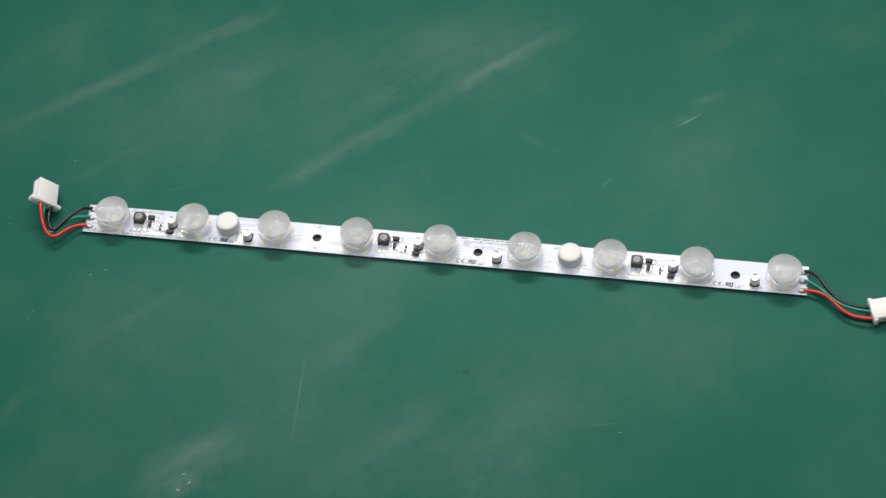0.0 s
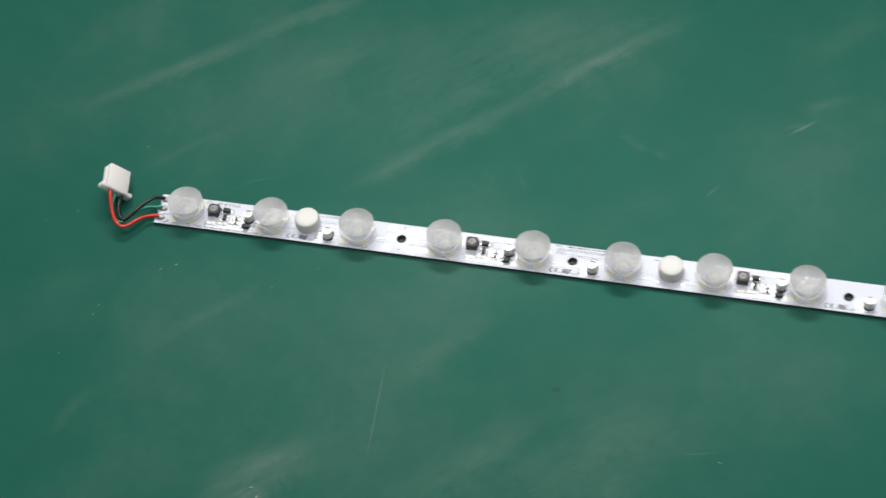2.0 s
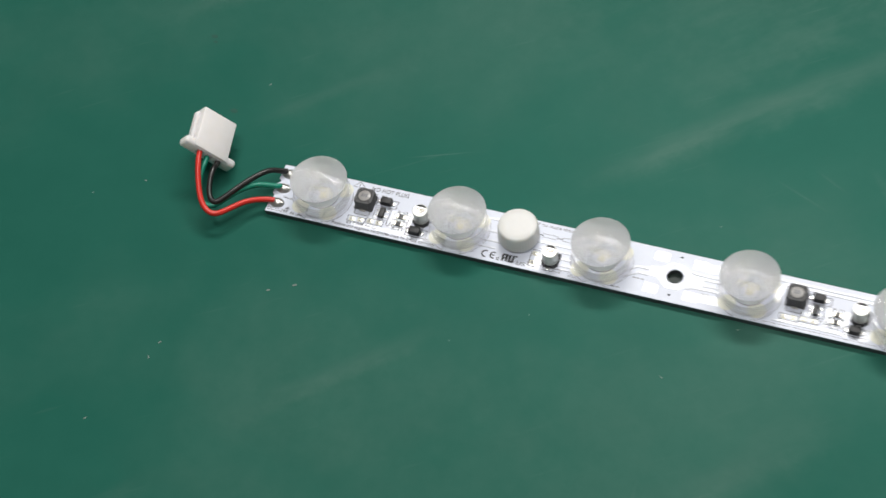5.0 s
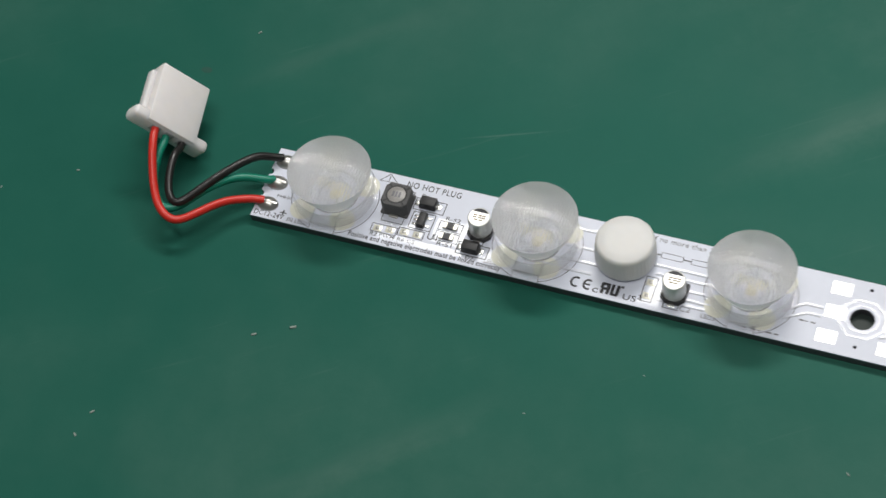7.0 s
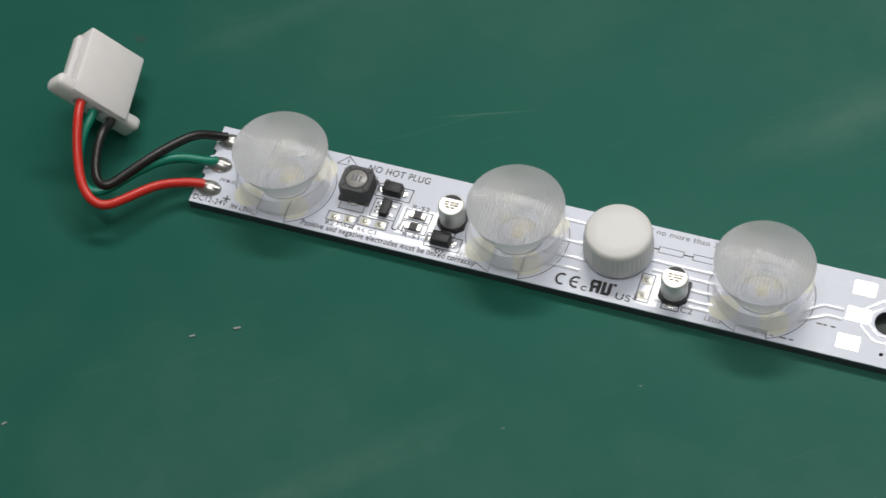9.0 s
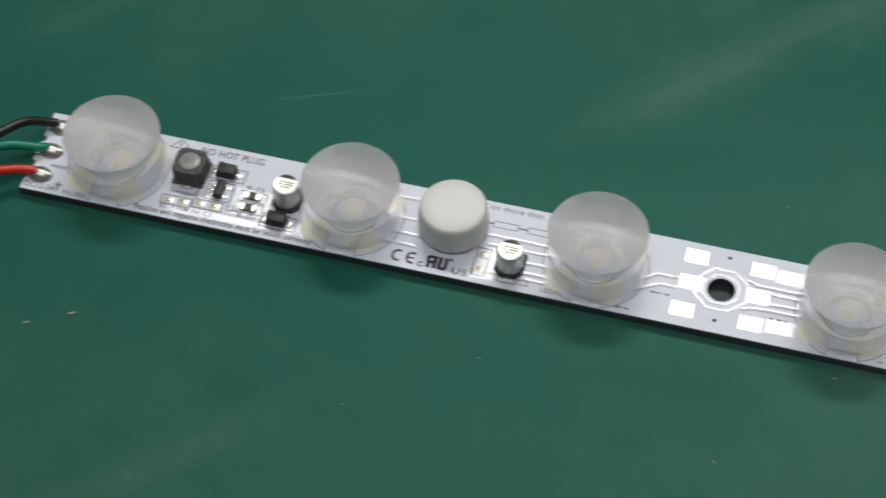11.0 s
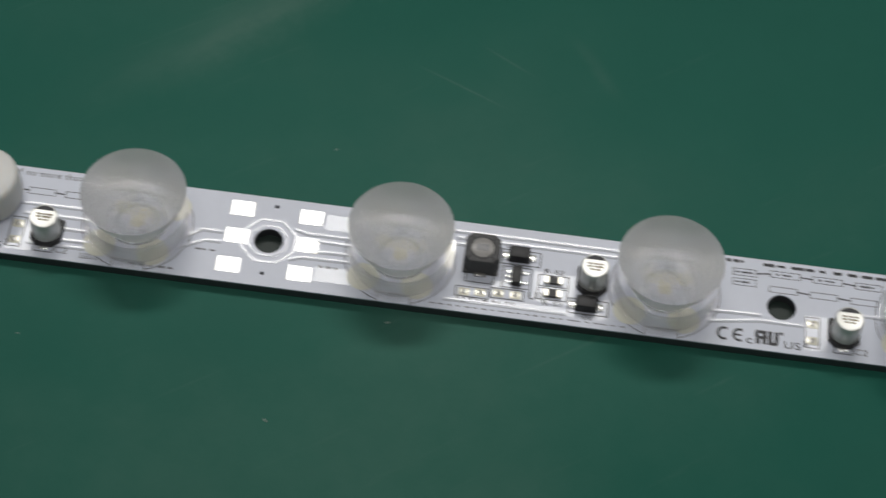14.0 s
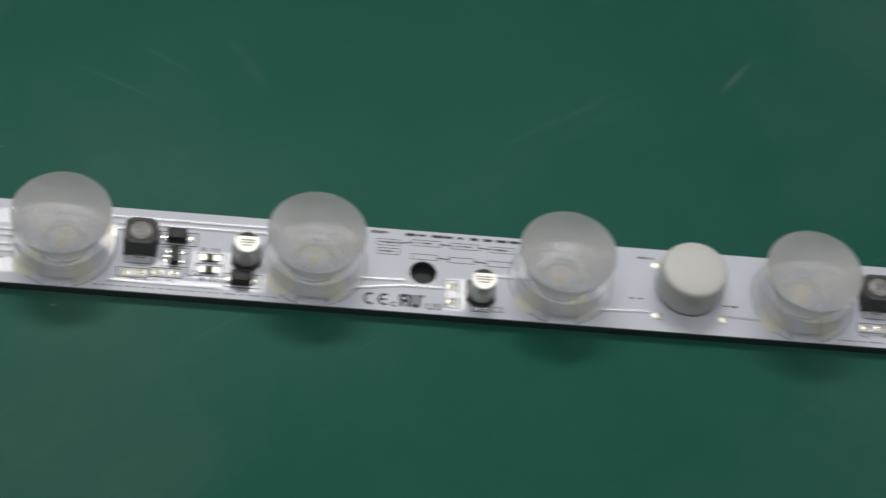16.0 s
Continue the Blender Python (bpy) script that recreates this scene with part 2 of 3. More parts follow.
def box(sx, sy, sz, bevel=0.0, seg=2, at=(0, 0, 0), taper=1.0):
    """A block standing on z = at[2], with rounded edges."""
    bm = bmesh.new()
    bmesh.ops.create_cube(bm, size=1)
    for v in bm.verts:
        k = taper if v.co.z > 0 else 1.0
        v.co = Vector(((v.co.x * sx * k + at[0]) * MM, (v.co.y * sy * k + at[1]) * MM, ((v.co.z + 0.5) * sz + at[2]) * MM))
    if bevel:
        bmesh.ops.bevel(bm, geom=bm.edges[:], offset=bevel * MM, segments=seg, profile=0.5, affect="EDGES")
    return smooth(bm)


def join(*bms):
    """Several shapes of one piece in one bmesh."""
    out = bmesh.new()
    for b in bms:
        me = bpy.data.meshes.new("tmp")
        b.to_mesh(me)
        b.free()
        out.from_mesh(me)
        bpy.data.meshes.remove(me)
    return out


def turned(profile, steps=48, angle=35, shape=None):
    """A body of revolution from (radius, height) pairs; radius 0 closes it."""
    bm = bmesh.new()
    rings = []
    for r, z in profile:
        if r <= 1e-6:
            rings.append([bm.verts.new((0, 0, z * MM))])
        else:
            ring = []
            for i in range(steps):
                a = 2 * math.pi * i / steps
                rr, zz = shape(r, z, a) if shape else (r, z)
                ring.append(bm.verts.new((rr * math.cos(a) * MM, rr * math.sin(a) * MM, zz * MM)))
            rings.append(ring)
    for a, b in zip(rings, rings[1:]):
        n = max(len(a), len(b))
        for i in range(n):
            j = (i + 1) % n
            if len(a) == 1 and len(b) == 1:
                continue
            if len(a) == 1:
                bm.faces.new((a[0], b[j], b[i]))
            elif len(b) == 1:
                bm.faces.new((a[i], a[j], b[0]))
            else:
                bm.faces.new((a[i], a[j], b[j], b[i]))
    bmesh.ops.recalc_face_normals(bm, faces=bm.faces[:])
    return smooth(bm, angle)


def curve_mesh(points, radius, res=8):
    """A round wire through the points."""
    cu = bpy.data.curves.new("tmp", "CURVE")
    cu.dimensions, cu.bevel_depth, cu.bevel_resolution, cu.resolution_u, cu.use_fill_caps = "3D", radius * MM, 5, res, True
    sp = cu.splines.new("NURBS")
    sp.points.add(len(points) - 1)
    for p, q in zip(sp.points, points):
        p.co = (q[0] * MM, q[1] * MM, q[2] * MM, 1)
    sp.use_endpoint_u, sp.order_u = True, 4
    ob = bpy.data.objects.new("tmp", cu)
    me = bpy.data.meshes.new_from_object(ob)
    bpy.data.objects.remove(ob)
    for f in me.polygons:
        f.use_smooth = True
    me.materials.clear()
    return me


def plate_mesh(loops, z0, z1, bevel=0.0):
    """A flat plate of that outline, with the further loops as holes through it."""
    cu = bpy.data.curves.new("tmp", "CURVE")
    cu.dimensions, cu.fill_mode = "2D", "BOTH"
    cu.extrude = (z1 - z0) / 2 * MM
    for loop in loops:
        sp = cu.splines.new("POLY")
        sp.points.add(len(loop) - 1)
        for p, q in zip(sp.points, loop):
            p.co = (q[0] * MM, q[1] * MM, 0, 1)
        sp.use_cyclic_u = True
    ob = bpy.data.objects.new("tmp", cu)
    me = bpy.data.meshes.new_from_object(ob)
    bpy.data.objects.remove(ob)
    me.transform(Matrix.Translation((0, 0, (z0 + z1) / 2 * MM)))
    me.materials.clear()
    return me


def circle(cx, cy, r, n=40, a0=0.0, a1=360.0):
    m = n if a1 - a0 >= 360 else n + 1
    return [(cx + r * math.cos(radians(a0 + (a1 - a0) * i / n)), cy + r * math.sin(radians(a0 + (a1 - a0) * i / n))) for i in range(m)]


def strip_bm(points, width, z0, z1, closed=False):
    """A raised line of that width along flat points."""
    bm = bmesh.new()
    n = len(points)
    rows = []
    for i, p in enumerate(points):
        a = points[(i - 1) % n] if closed or i > 0 else p
        b = points[(i + 1) % n] if closed or i < n - 1 else p
        d1 = Vector((p[0] - a[0], p[1] - a[1]))
        d2 = Vector((b[0] - p[0], b[1] - p[1]))
        d1 = d1.normalized() if d1.length else d2.normalized()
        d2 = d2.normalized() if d2.length else d1
        t = (d1 + d2).normalized()
        nrm = Vector((-t.y, t.x)) * (width / 2 / max(0.5, t.dot(d2)))
        row = []
        for s, z in ((1, z0), (0.8, z1), (-0.8, z1), (-1, z0)):
            row.append(bm.verts.new(((p[0] + nrm.x * s) * MM, (p[1] + nrm.y * s) * MM, z * MM)))
        rows.append(row)
    for a, b in list(zip(rows, rows[1:])) + ([(rows[-1], rows[0])] if closed else []):
        for k in range(3):
            bm.faces.new((a[k], a[k + 1], b[k + 1], b[k]))
    if not closed:
        bm.faces.new(rows[0])
        bm.faces.new(rows[-1][::-1])
    bmesh.ops.recalc_face_normals(bm, faces=bm.faces[:])
    return bm


def frame_bm(x, y, w, h, line, z0, z1):
    return strip_bm([(x - w / 2, y - h / 2), (x + w / 2, y - h / 2), (x + w / 2, y + h / 2), (x - w / 2, y + h / 2)], line, z0, z1, True)


def text_mesh(body, width, height, bold=0.006):
    """Printed words, fitted to a width and the height of a capital."""
    cu = bpy.data.curves.new("tmp", "FONT")
    cu.body, cu.size, cu.extrude, cu.offset, cu.space_character = body, 1.0, 0.02, bold, 1.1
    ob = bpy.data.objects.new("tmp", cu)
    me = bpy.data.meshes.new_from_object(ob)
    bpy.data.objects.remove(ob)
    xs = [v.co.x for v in me.vertices]
    k = width / (max(xs) - min(xs))
    x0 = min(xs)
    for v in me.vertices:
        v.co = Vector(((v.co.x - x0) * k * MM, v.co.y * height / 0.69 * MM, (0.012 if v.co.z < 0 else 0.03) * MM))
    me.materials.clear()
    return me


# ---- the room and the bench ----
def slab(name, sx, sy, sz, at, mat, label, category):
    bm = box(sx * 1000, sy * 1000, sz * 1000, 0)
    me = bpy.data.meshes.new(name)
    bm.to_mesh(me)
    bm.free()
    me.materials.append(mat)
    ob = new(name, me)
    ob.location = at
    return tagged(ob, label, category, kind="structure")


slab("floor", 6.2, 6.2, 0.1, (0, 0, -0.86), FLOOR, "plain grey painted workshop floor", "floor")
slab("ceiling", 6.2, 6.2, 0.1, (0, 0, 2.2), WALL, "plain white painted workshop ceiling", "ceiling")
slab("wall_north", 6.2, 0.1, 2.96, (0, 3.05, -0.76), WALL, "plain pale painted workshop wall", "wall")
slab("wall_south", 6.2, 0.1, 2.96, (0, -3.05, -0.76), WALL, "plain pale painted workshop wall", "wall")
slab("wall_east", 0.1, 6.0, 2.96, (3.05, 0, -0.76), WALL, "plain pale painted workshop wall", "wall")
slab("wall_west", 0.1, 6.0, 2.96, (-3.05, 0, -0.76), WALL, "plain pale painted workshop wall", "wall")

bench = box(2600, 1500, 30, 3, 2)
bench_me = bpy.data.meshes.new("bench_top")
bench.to_mesh(bench_me)
bench.free()
bench_me.materials.append(MAT_GREEN)
bench_ob = new("bench_top", bench_me)
bench_ob.location = (0.2, 0.1, -0.03)
tagged(bench_ob, "worn green rubber bench mat with chalky smears and scratches", "bench mat", kind="structure")
for v in bench_me.vertices:
    v.co += Vector((0.2, 0.1, 0))
bench_ob.location = (0, 0, -0.0307)
for sx in (-1.0, 1.4):
    for sy in (-0.55, 0.75):
        leg = slab("bench_leg", 0.06, 0.06, 0.73, (sx, sy, -0.76), FLOOR, "grey square steel bench leg", "bench leg")

# ---- the LED bar ----
LENGTH, WIDTH, PITCH, LENS_X, LENS_Y = 431.7, 20.0, 50.0, 17.8, 10.25
HOLES = [(142.8, 10.1), (239.8, 9.8), (390.2, 9.7)]
bar = new("led_light_bar")
tagged(bar, "white LED strip board with nine clear lenses on green mat", "LED bar")


def outline():
    """The board's outline, with small half-round notches between the solder pads at both ends."""
    pts = [(0, 0), (LENGTH, 0)]
    for y in (6.6, 13.0):
        pts += [(LENGTH - 0.9 * math.sin(radians(a)), y - 0.9 * math.cos(radians(a))) for a in range(0, 181, 30)]
    pts += [(LENGTH, WIDTH), (0, WIDTH)]
    for y in (13.0, 6.6):
        pts += [(0.9 * math.sin(radians(a)), y + 0.9 * math.cos(radians(a))) for a in range(0, 181, 30)]
    return pts


holes = [circle(x, y, 2.75) for x, y in HOLES]
vias = [circle(143.1, 18.0, 0.42, 16), circle(142.8, 2.8, 0.42, 16)]
part("aluminium_core", plate_mesh([outline()] + holes + vias, -0.58, 1.25), ALU, bar, "grey aluminium core of the board")
part("solder_mask", plate_mesh([outline()] + holes + vias, 1.25, TOP), WHITE_MASK, bar, "glossy white printed circuit board face")


# Added dark sheet below the board, so that its holes look shaded.
part("hole_shade_sheet", plate_mesh([outline()], -0.69, -0.585), HOLE_SHADE, bar, "dark adhesive tape under the board")


# -- lenses
def lens_mesh():
    """A mushroom-shaped lens: clear foot, waist, flared bell and a ribbed frosted crown."""
    prof = [(3.8, 0.08), (4.7, 0.08), (5.0, 0.4), (4.9, 0.9), (5.7, 1.1), (5.9, 1.5), (5.7, 1.9), (6.1, 2.9), (7.0, 4.3), (7.85, 5.8), (8.6, 7.4), (9.2, 8.9), (9.6, 10.0), (9.8, 10.6)]
    bm = turned(prof, 96)
    # The crown is a fine grid of columns, so that its ribs run straight across.
    top = bmesh.new()
    cols, rows, rim = 168, 30, 9.8
    grid = []
    for i in range(cols + 1):
        x = -rim + 2 * rim * i / cols
        half = math.sqrt(max(rim * rim - x * x, 0.0025))
        col = []
        for j in range(rows + 1):
            y = half * math.sin(math.pi * (j / rows - 0.5))
            q = (x * x + y * y) / rim ** 2
            z = 11.3 + 0.8 * (1 - q) - 0.65 * q ** 6 - 0.12 + 0.25 * abs(math.cos(math.pi * x / 0.70))
            col.append(top.verts.new((x * MM, y * MM, z * MM)))
        grid.append(col)
    for a, b in zip(grid, grid[1:]):
        for j in range(rows):
            top.faces.new((a[j], b[j], b[j + 1], a[j + 1]))
    for f in top.faces:
        f.smooth = True
        f.material_index = 1
    # The hollow over the chip.
    inner = turned([(3.8, 0.08), (3.8, 2.4), (3.3, 3.7), (2.2, 4.5), (0, 4.8)], 96)
    for f in bm.faces:
        zc = f.calc_center_median().z / MM
        f.material_index = 2 if zc > 1.95 else 0
    for f in inner.faces:
        f.material_index = 3
    out = join(bm, inner, top)
    bmesh.ops.remove_doubles(out, verts=out.verts[:], dist=0.00001)
    bmesh.ops.recalc_face_normals(out, faces=out.faces[:])
    me = bpy.data.meshes.new("lens")
    out.to_mesh(me)
    out.free()
    me.materials.append(LENS_CLEAR)
    me.materials.append(LENS_FROST)
    me.materials.append(LENS_BOWL)
    me.materials.append(LENS_FOOT)
    return me


def mesh_of(name, bm, mat):
    if isinstance(bm, bpy.types.Mesh):
        bm.materials.append(mat)
        return bm
    me = bpy.data.meshes.new(name)
    bm.to_mesh(me)
    bm.free()
    me.materials.append(mat)
    return me


LENS = lens_mesh()
CHIP = mesh_of("led_chip", box(3.4, 3.4, 0.7, 0.12), CERAMIC)
DOT = mesh_of("phosphor", turned([(0, 0.7), (1.35, 0.7), (1.3, 0.95), (0.8, 1.1), (0, 1.15)], 24), PHOSPHOR)
PAD = mesh_of("glue_foot", turned([(0, 0.02), (2.9, 0.02), (3.0, 0.05), (2.8, 0.075), (0, 0.08)], 32), GLUE)
RING = mesh_of("printed_ring", strip_bm(circle(0, 0, 10.45, 90, -72, 252), 0.16, 0.01, 0.035), BLACK_INK)
TICK = mesh_of("printed_tick", strip_bm([(0, -10.2), (0, -8.9)], 0.14, 0.01, 0.035), BLACK_INK)
FOOT_EDGE = mesh_of("foot_edge", box(0.2, 4.6, 0.5, 0.05, 1, (0, -7.0, 0.62)), MOULD_LINE)
FOOT_STEP = mesh_of("foot_step", box(6.0, 0.22, 0.25, 0.05, 1, (0, -8.7, 0.62)), MOULD_LINE)
FOOT_RING = mesh_of("lens_foot", turned([(5.3, 0.1), (10.1, 0.1), (10.15, 0.3), (9.75, 5.7), (9.6, 6.0), (9.4, 5.75), (9.55, 0.9), (9.3, 0.65), (5.3, 0.55), (5.3, 0.1)], 72), LENS_FOOT)
for k in range(9):
    x = LENS_X + PITCH * k
    lens = part("lens", LENS, None, bar, "clear acrylic domed lens with a frosted ribbed crown", (x, LENS_Y, TOP))
    part("lens_foot", FOOT_RING, None, lens, "clear thin-walled foot of the lens")
    part("led_chip", CHIP, None, lens, "small pale LED package", (0, 0, 0.02))
    part("phosphor", DOT, None, lens, "yellow phosphor spot", (0, 0, 0.02))
    for gx, gy in ((-6.3, -5.4), (3.9, -5.9), (6.4, 4.6), (-4.5, 6.6)):
        part("glue_foot", PAD, None, lens, "yellowish glue spot", (gx, gy, 0))
    part("printed_ring", RING, None, bar, "", (x, LENS_Y, TOP))
    part("foot_step", FOOT_STEP, None, lens, "moulded step in the clear foot")
    for tx in (-3.1, 3.1):
        part("foot_edge", FOOT_EDGE, None, lens, "moulded edge in the clear foot", (tx, 0, 0))
        part("printed_tick", TICK, None, bar, "", (x + tx, LENS_Y, TOP))


# -- white stand-off caps
def cap_mesh():
    def ribs(r, z, a):
        return (r + (0.06 * math.cos(44 * a) if 0.3 < z < 5.6 and r > 5 else 0), z)
    prof = [(0, 0.02), (4.6, 0.02), (4.6, 0.5), (6.6, 0.6), (6.95, 0.8), (7.0, 1.5), (6.95, 3.5), (6.85, 5.0), (6.8, 6.1), (6.7, 6.7), (6.45, 7.15), (6.0, 7.4), (4, 7.48), (0, 7.5)]
    return mesh_of("standoff_cap", turned(prof, 176, 35, ribs), CAP_WHITE)


CAP = cap_mesh()
for cx, cy in ((88.3, 12.0), (294.2, 10.9)):
    part("standoff_cap", CAP, None, bar, "cream round nylon stand-off cap with a fluted skirt", (cx, cy, TOP))

# -- parts of one driver stage, repeated three times along the board
def block8(size, cut, z0, z1):
    """A square block with its upright edges cut off."""
    h = size / 2
    pts = [(h, -h + cut), (h, h - cut), (h - cut, h), (-h + cut, h), (-h, h - cut), (-h, -h + cut), (-h + cut, -h), (h - cut, -h)]
    bm = bmesh.new()
    rings = [[bm.verts.new((x * k * MM, y * k * MM, z * MM)) for x, y in pts] for k, z in ((1, z0), (1, z1 - 0.25), (0.95, z1))]
    for a, b in zip(rings, rings[1:]):
        for i in range(8):
            bm.faces.new((a[i], a[(i + 1) % 8], b[(i + 1) % 8], b[i]))
    bm.faces.new(rings[0][::-1])
    bm.faces.new(rings[-1])
    return bm


INDUCTOR = mesh_of("inductor", join(block8(6.5, 1.1, 0.5, 4.2), box(6.7, 6.7, 0.5, 0.15, 1)), FERRITE)
CORE = mesh_of("core", turned([(0, 0), (2.15, 0), (2.15, 0.08), (2.0, 0.14), (0, 0.14)], 40), FERRITE_TOP)
GROOVE = mesh_of("core_gap", turned([(2.15, 0.0), (2.6, 0.0), (2.6, 0.03), (2.15, 0.03), (2.15, 0.0)], 40), BLACK_PLASTIC)
NOTCH = mesh_of("corner_notch", box(0.9, 0.5, 0.03), BLACK_PLASTIC)
LUG = mesh_of("lug", box(2.2, 0.9, 0.5, 0.1), SOLDER)
CAN_M = mesh_of("can", turned([(0, 0.9), (2.5, 0.9), (2.62, 1.0), (2.62, 1.6), (2.5, 1.8), (2.62, 2.05), (2.65, 5.6), (2.55, 5.9), (2.35, 6.0)], 48), CAN)
CAN_T = mesh_of("can_top", turned([(2.4, 5.98), (2.2, 5.96), (0, 5.97)], 48), CAN_TOP)
MARK = mesh_of("polarity_mark", plate_mesh([circle(0, 0, 2.28, 24, 35, 145)], 5.985, 6.01), BLACK_INK)


def cap_foot():
    bm = bmesh.new()
    pts = [(-2.9, -1.6), (-1.6, -2.9), (1.6, -2.9), (2.9, -1.6), (2.9, 2.9), (-2.9, 2.9)]
    lo = [bm.verts.new((x * MM, y * MM, 0.03 * MM)) for x, y in pts]
    hi = [bm.verts.new((x * 0.97 * MM, y * 0.97 * MM, 1.1 * MM)) for x, y in pts]
    bm.faces.new(lo[::-1])
    bm.faces.new(hi)
    for i in range(6):
        bm.faces.new((lo[i], lo[(i + 1) % 6], hi[(i + 1) % 6], hi[i]))
    return mesh_of("base", bm, BLACK_PLASTIC)


FOOT = cap_foot()
CAN_BAR = mesh_of("print_bar", box(0.5, 1.5, 0.02), GREY_INK)
CAN_PRINT = mesh_of("print_bar", box(0.85, 0.36, 0.02), CAN_INK)
CAP_PAD = mesh_of("pad", box(1.8, 1.0, 0.25, 0.1), TIN)


def capacitor(x, y, turn):
    """A small electrolytic can on a black foot."""
    can = part("capacitor", CAN_M, None, bar, "silver aluminium capacitor can on a black foot", (x, y, TOP), turn)
    part("can_top", CAN_T, None, can)
    part("polarity_mark", MARK, None, can, "black half-moon mark")
    part("base", FOOT, None, can, "black plastic foot")
    for dx, dy, k in ((-0.95, 0.4, 1), (0.15, 0.4, 1), (1.15, 0.4, 1), (-0.95, -0.2, 1), (0.2, -0.2, 1), (1.1, -0.2, 1), (-0.5, -0.85, 1), (0.6, -0.85, 1)):
        part("print_bar", CAN_PRINT, None, can, "", (dx, dy, 5.985))
    for s in (-1, 1):
        part("pad", CAP_PAD, None, can, "", (0, 3.1 * s, 0.01))
    return can


DIODE = mesh_of("diode", box(4.2, 2.7, 2.0, 0.18, 2, (0, 0, 0.1), 0.9), BLACK_PLASTIC)
DIODE_LEAD = mesh_of("lead", box(1.3, 1.5, 0.35, 0.1), TIN)
CHIP_IC = mesh_of("driver_chip", box(1.9, 4.0, 1.3, 0.12, 2, (0, 0, 0.1), 0.92), BLACK_PLASTIC)
IC_LEAD = mesh_of("lead", box(1.7, 0.65, 0.28, 0.1), TIN)
RES = mesh_of("resistor", box(2.0, 1.55, 0.55, 0.06, 1, (0, 0, 0.05)), FERRITE)
RES_END = mesh_of("end_cap", box(0.95, 1.6, 0.6, 0.1, 1, (0, 0, 0.03)), CREAM_PAD)
SPOT = mesh_of("solder_pad", box(2.1, 1.7, 0.1, 0.04), CREAM_PAD)
BLOB = mesh_of("solder_blob", turned([(0.5, 0.15), (0.45, 0.35), (0.2, 0.48), (0, 0.5)], 12), SOLDER)


def print_frame(x, y, w, h, line=0.2, rz=0):
    part("printed_outline", frame_bm(0, 0, w, h, line, 0.01, 0.035), BLACK_INK, bar, "", (x, y, TOP), rz)


WORDS = {}


def words(body, x, y, width, height, mat=BLACK_INK, rz=0.0, label="", bold=0.006):
    key = (body, width, height, mat.name)
    if key not in WORDS:
        WORDS[key] = text_mesh(body, width, height, bold)
        WORDS[key].materials.append(mat)
    part("printed_text", WORDS[key], None, bar, label, (x, y, TOP), rz)


def bars(x, y, width, height, count, mat=BLACK_INK):
    """Small print too fine to read, as short bars."""
    rnd = random.Random(int(x * 10 + y))
    shapes, px = [], x
    for k in range(count):
        w = width / count * rnd.uniform(0.35, 0.92)
        shapes.append(box(w, height * rnd.uniform(0.5, 0.8), 0.03, 0, 1, (px + w / 2 - x, 0, 0.005)))
        px += width / count
    part("fine_print", join(*shapes), mat, bar, "", (x, y, TOP))


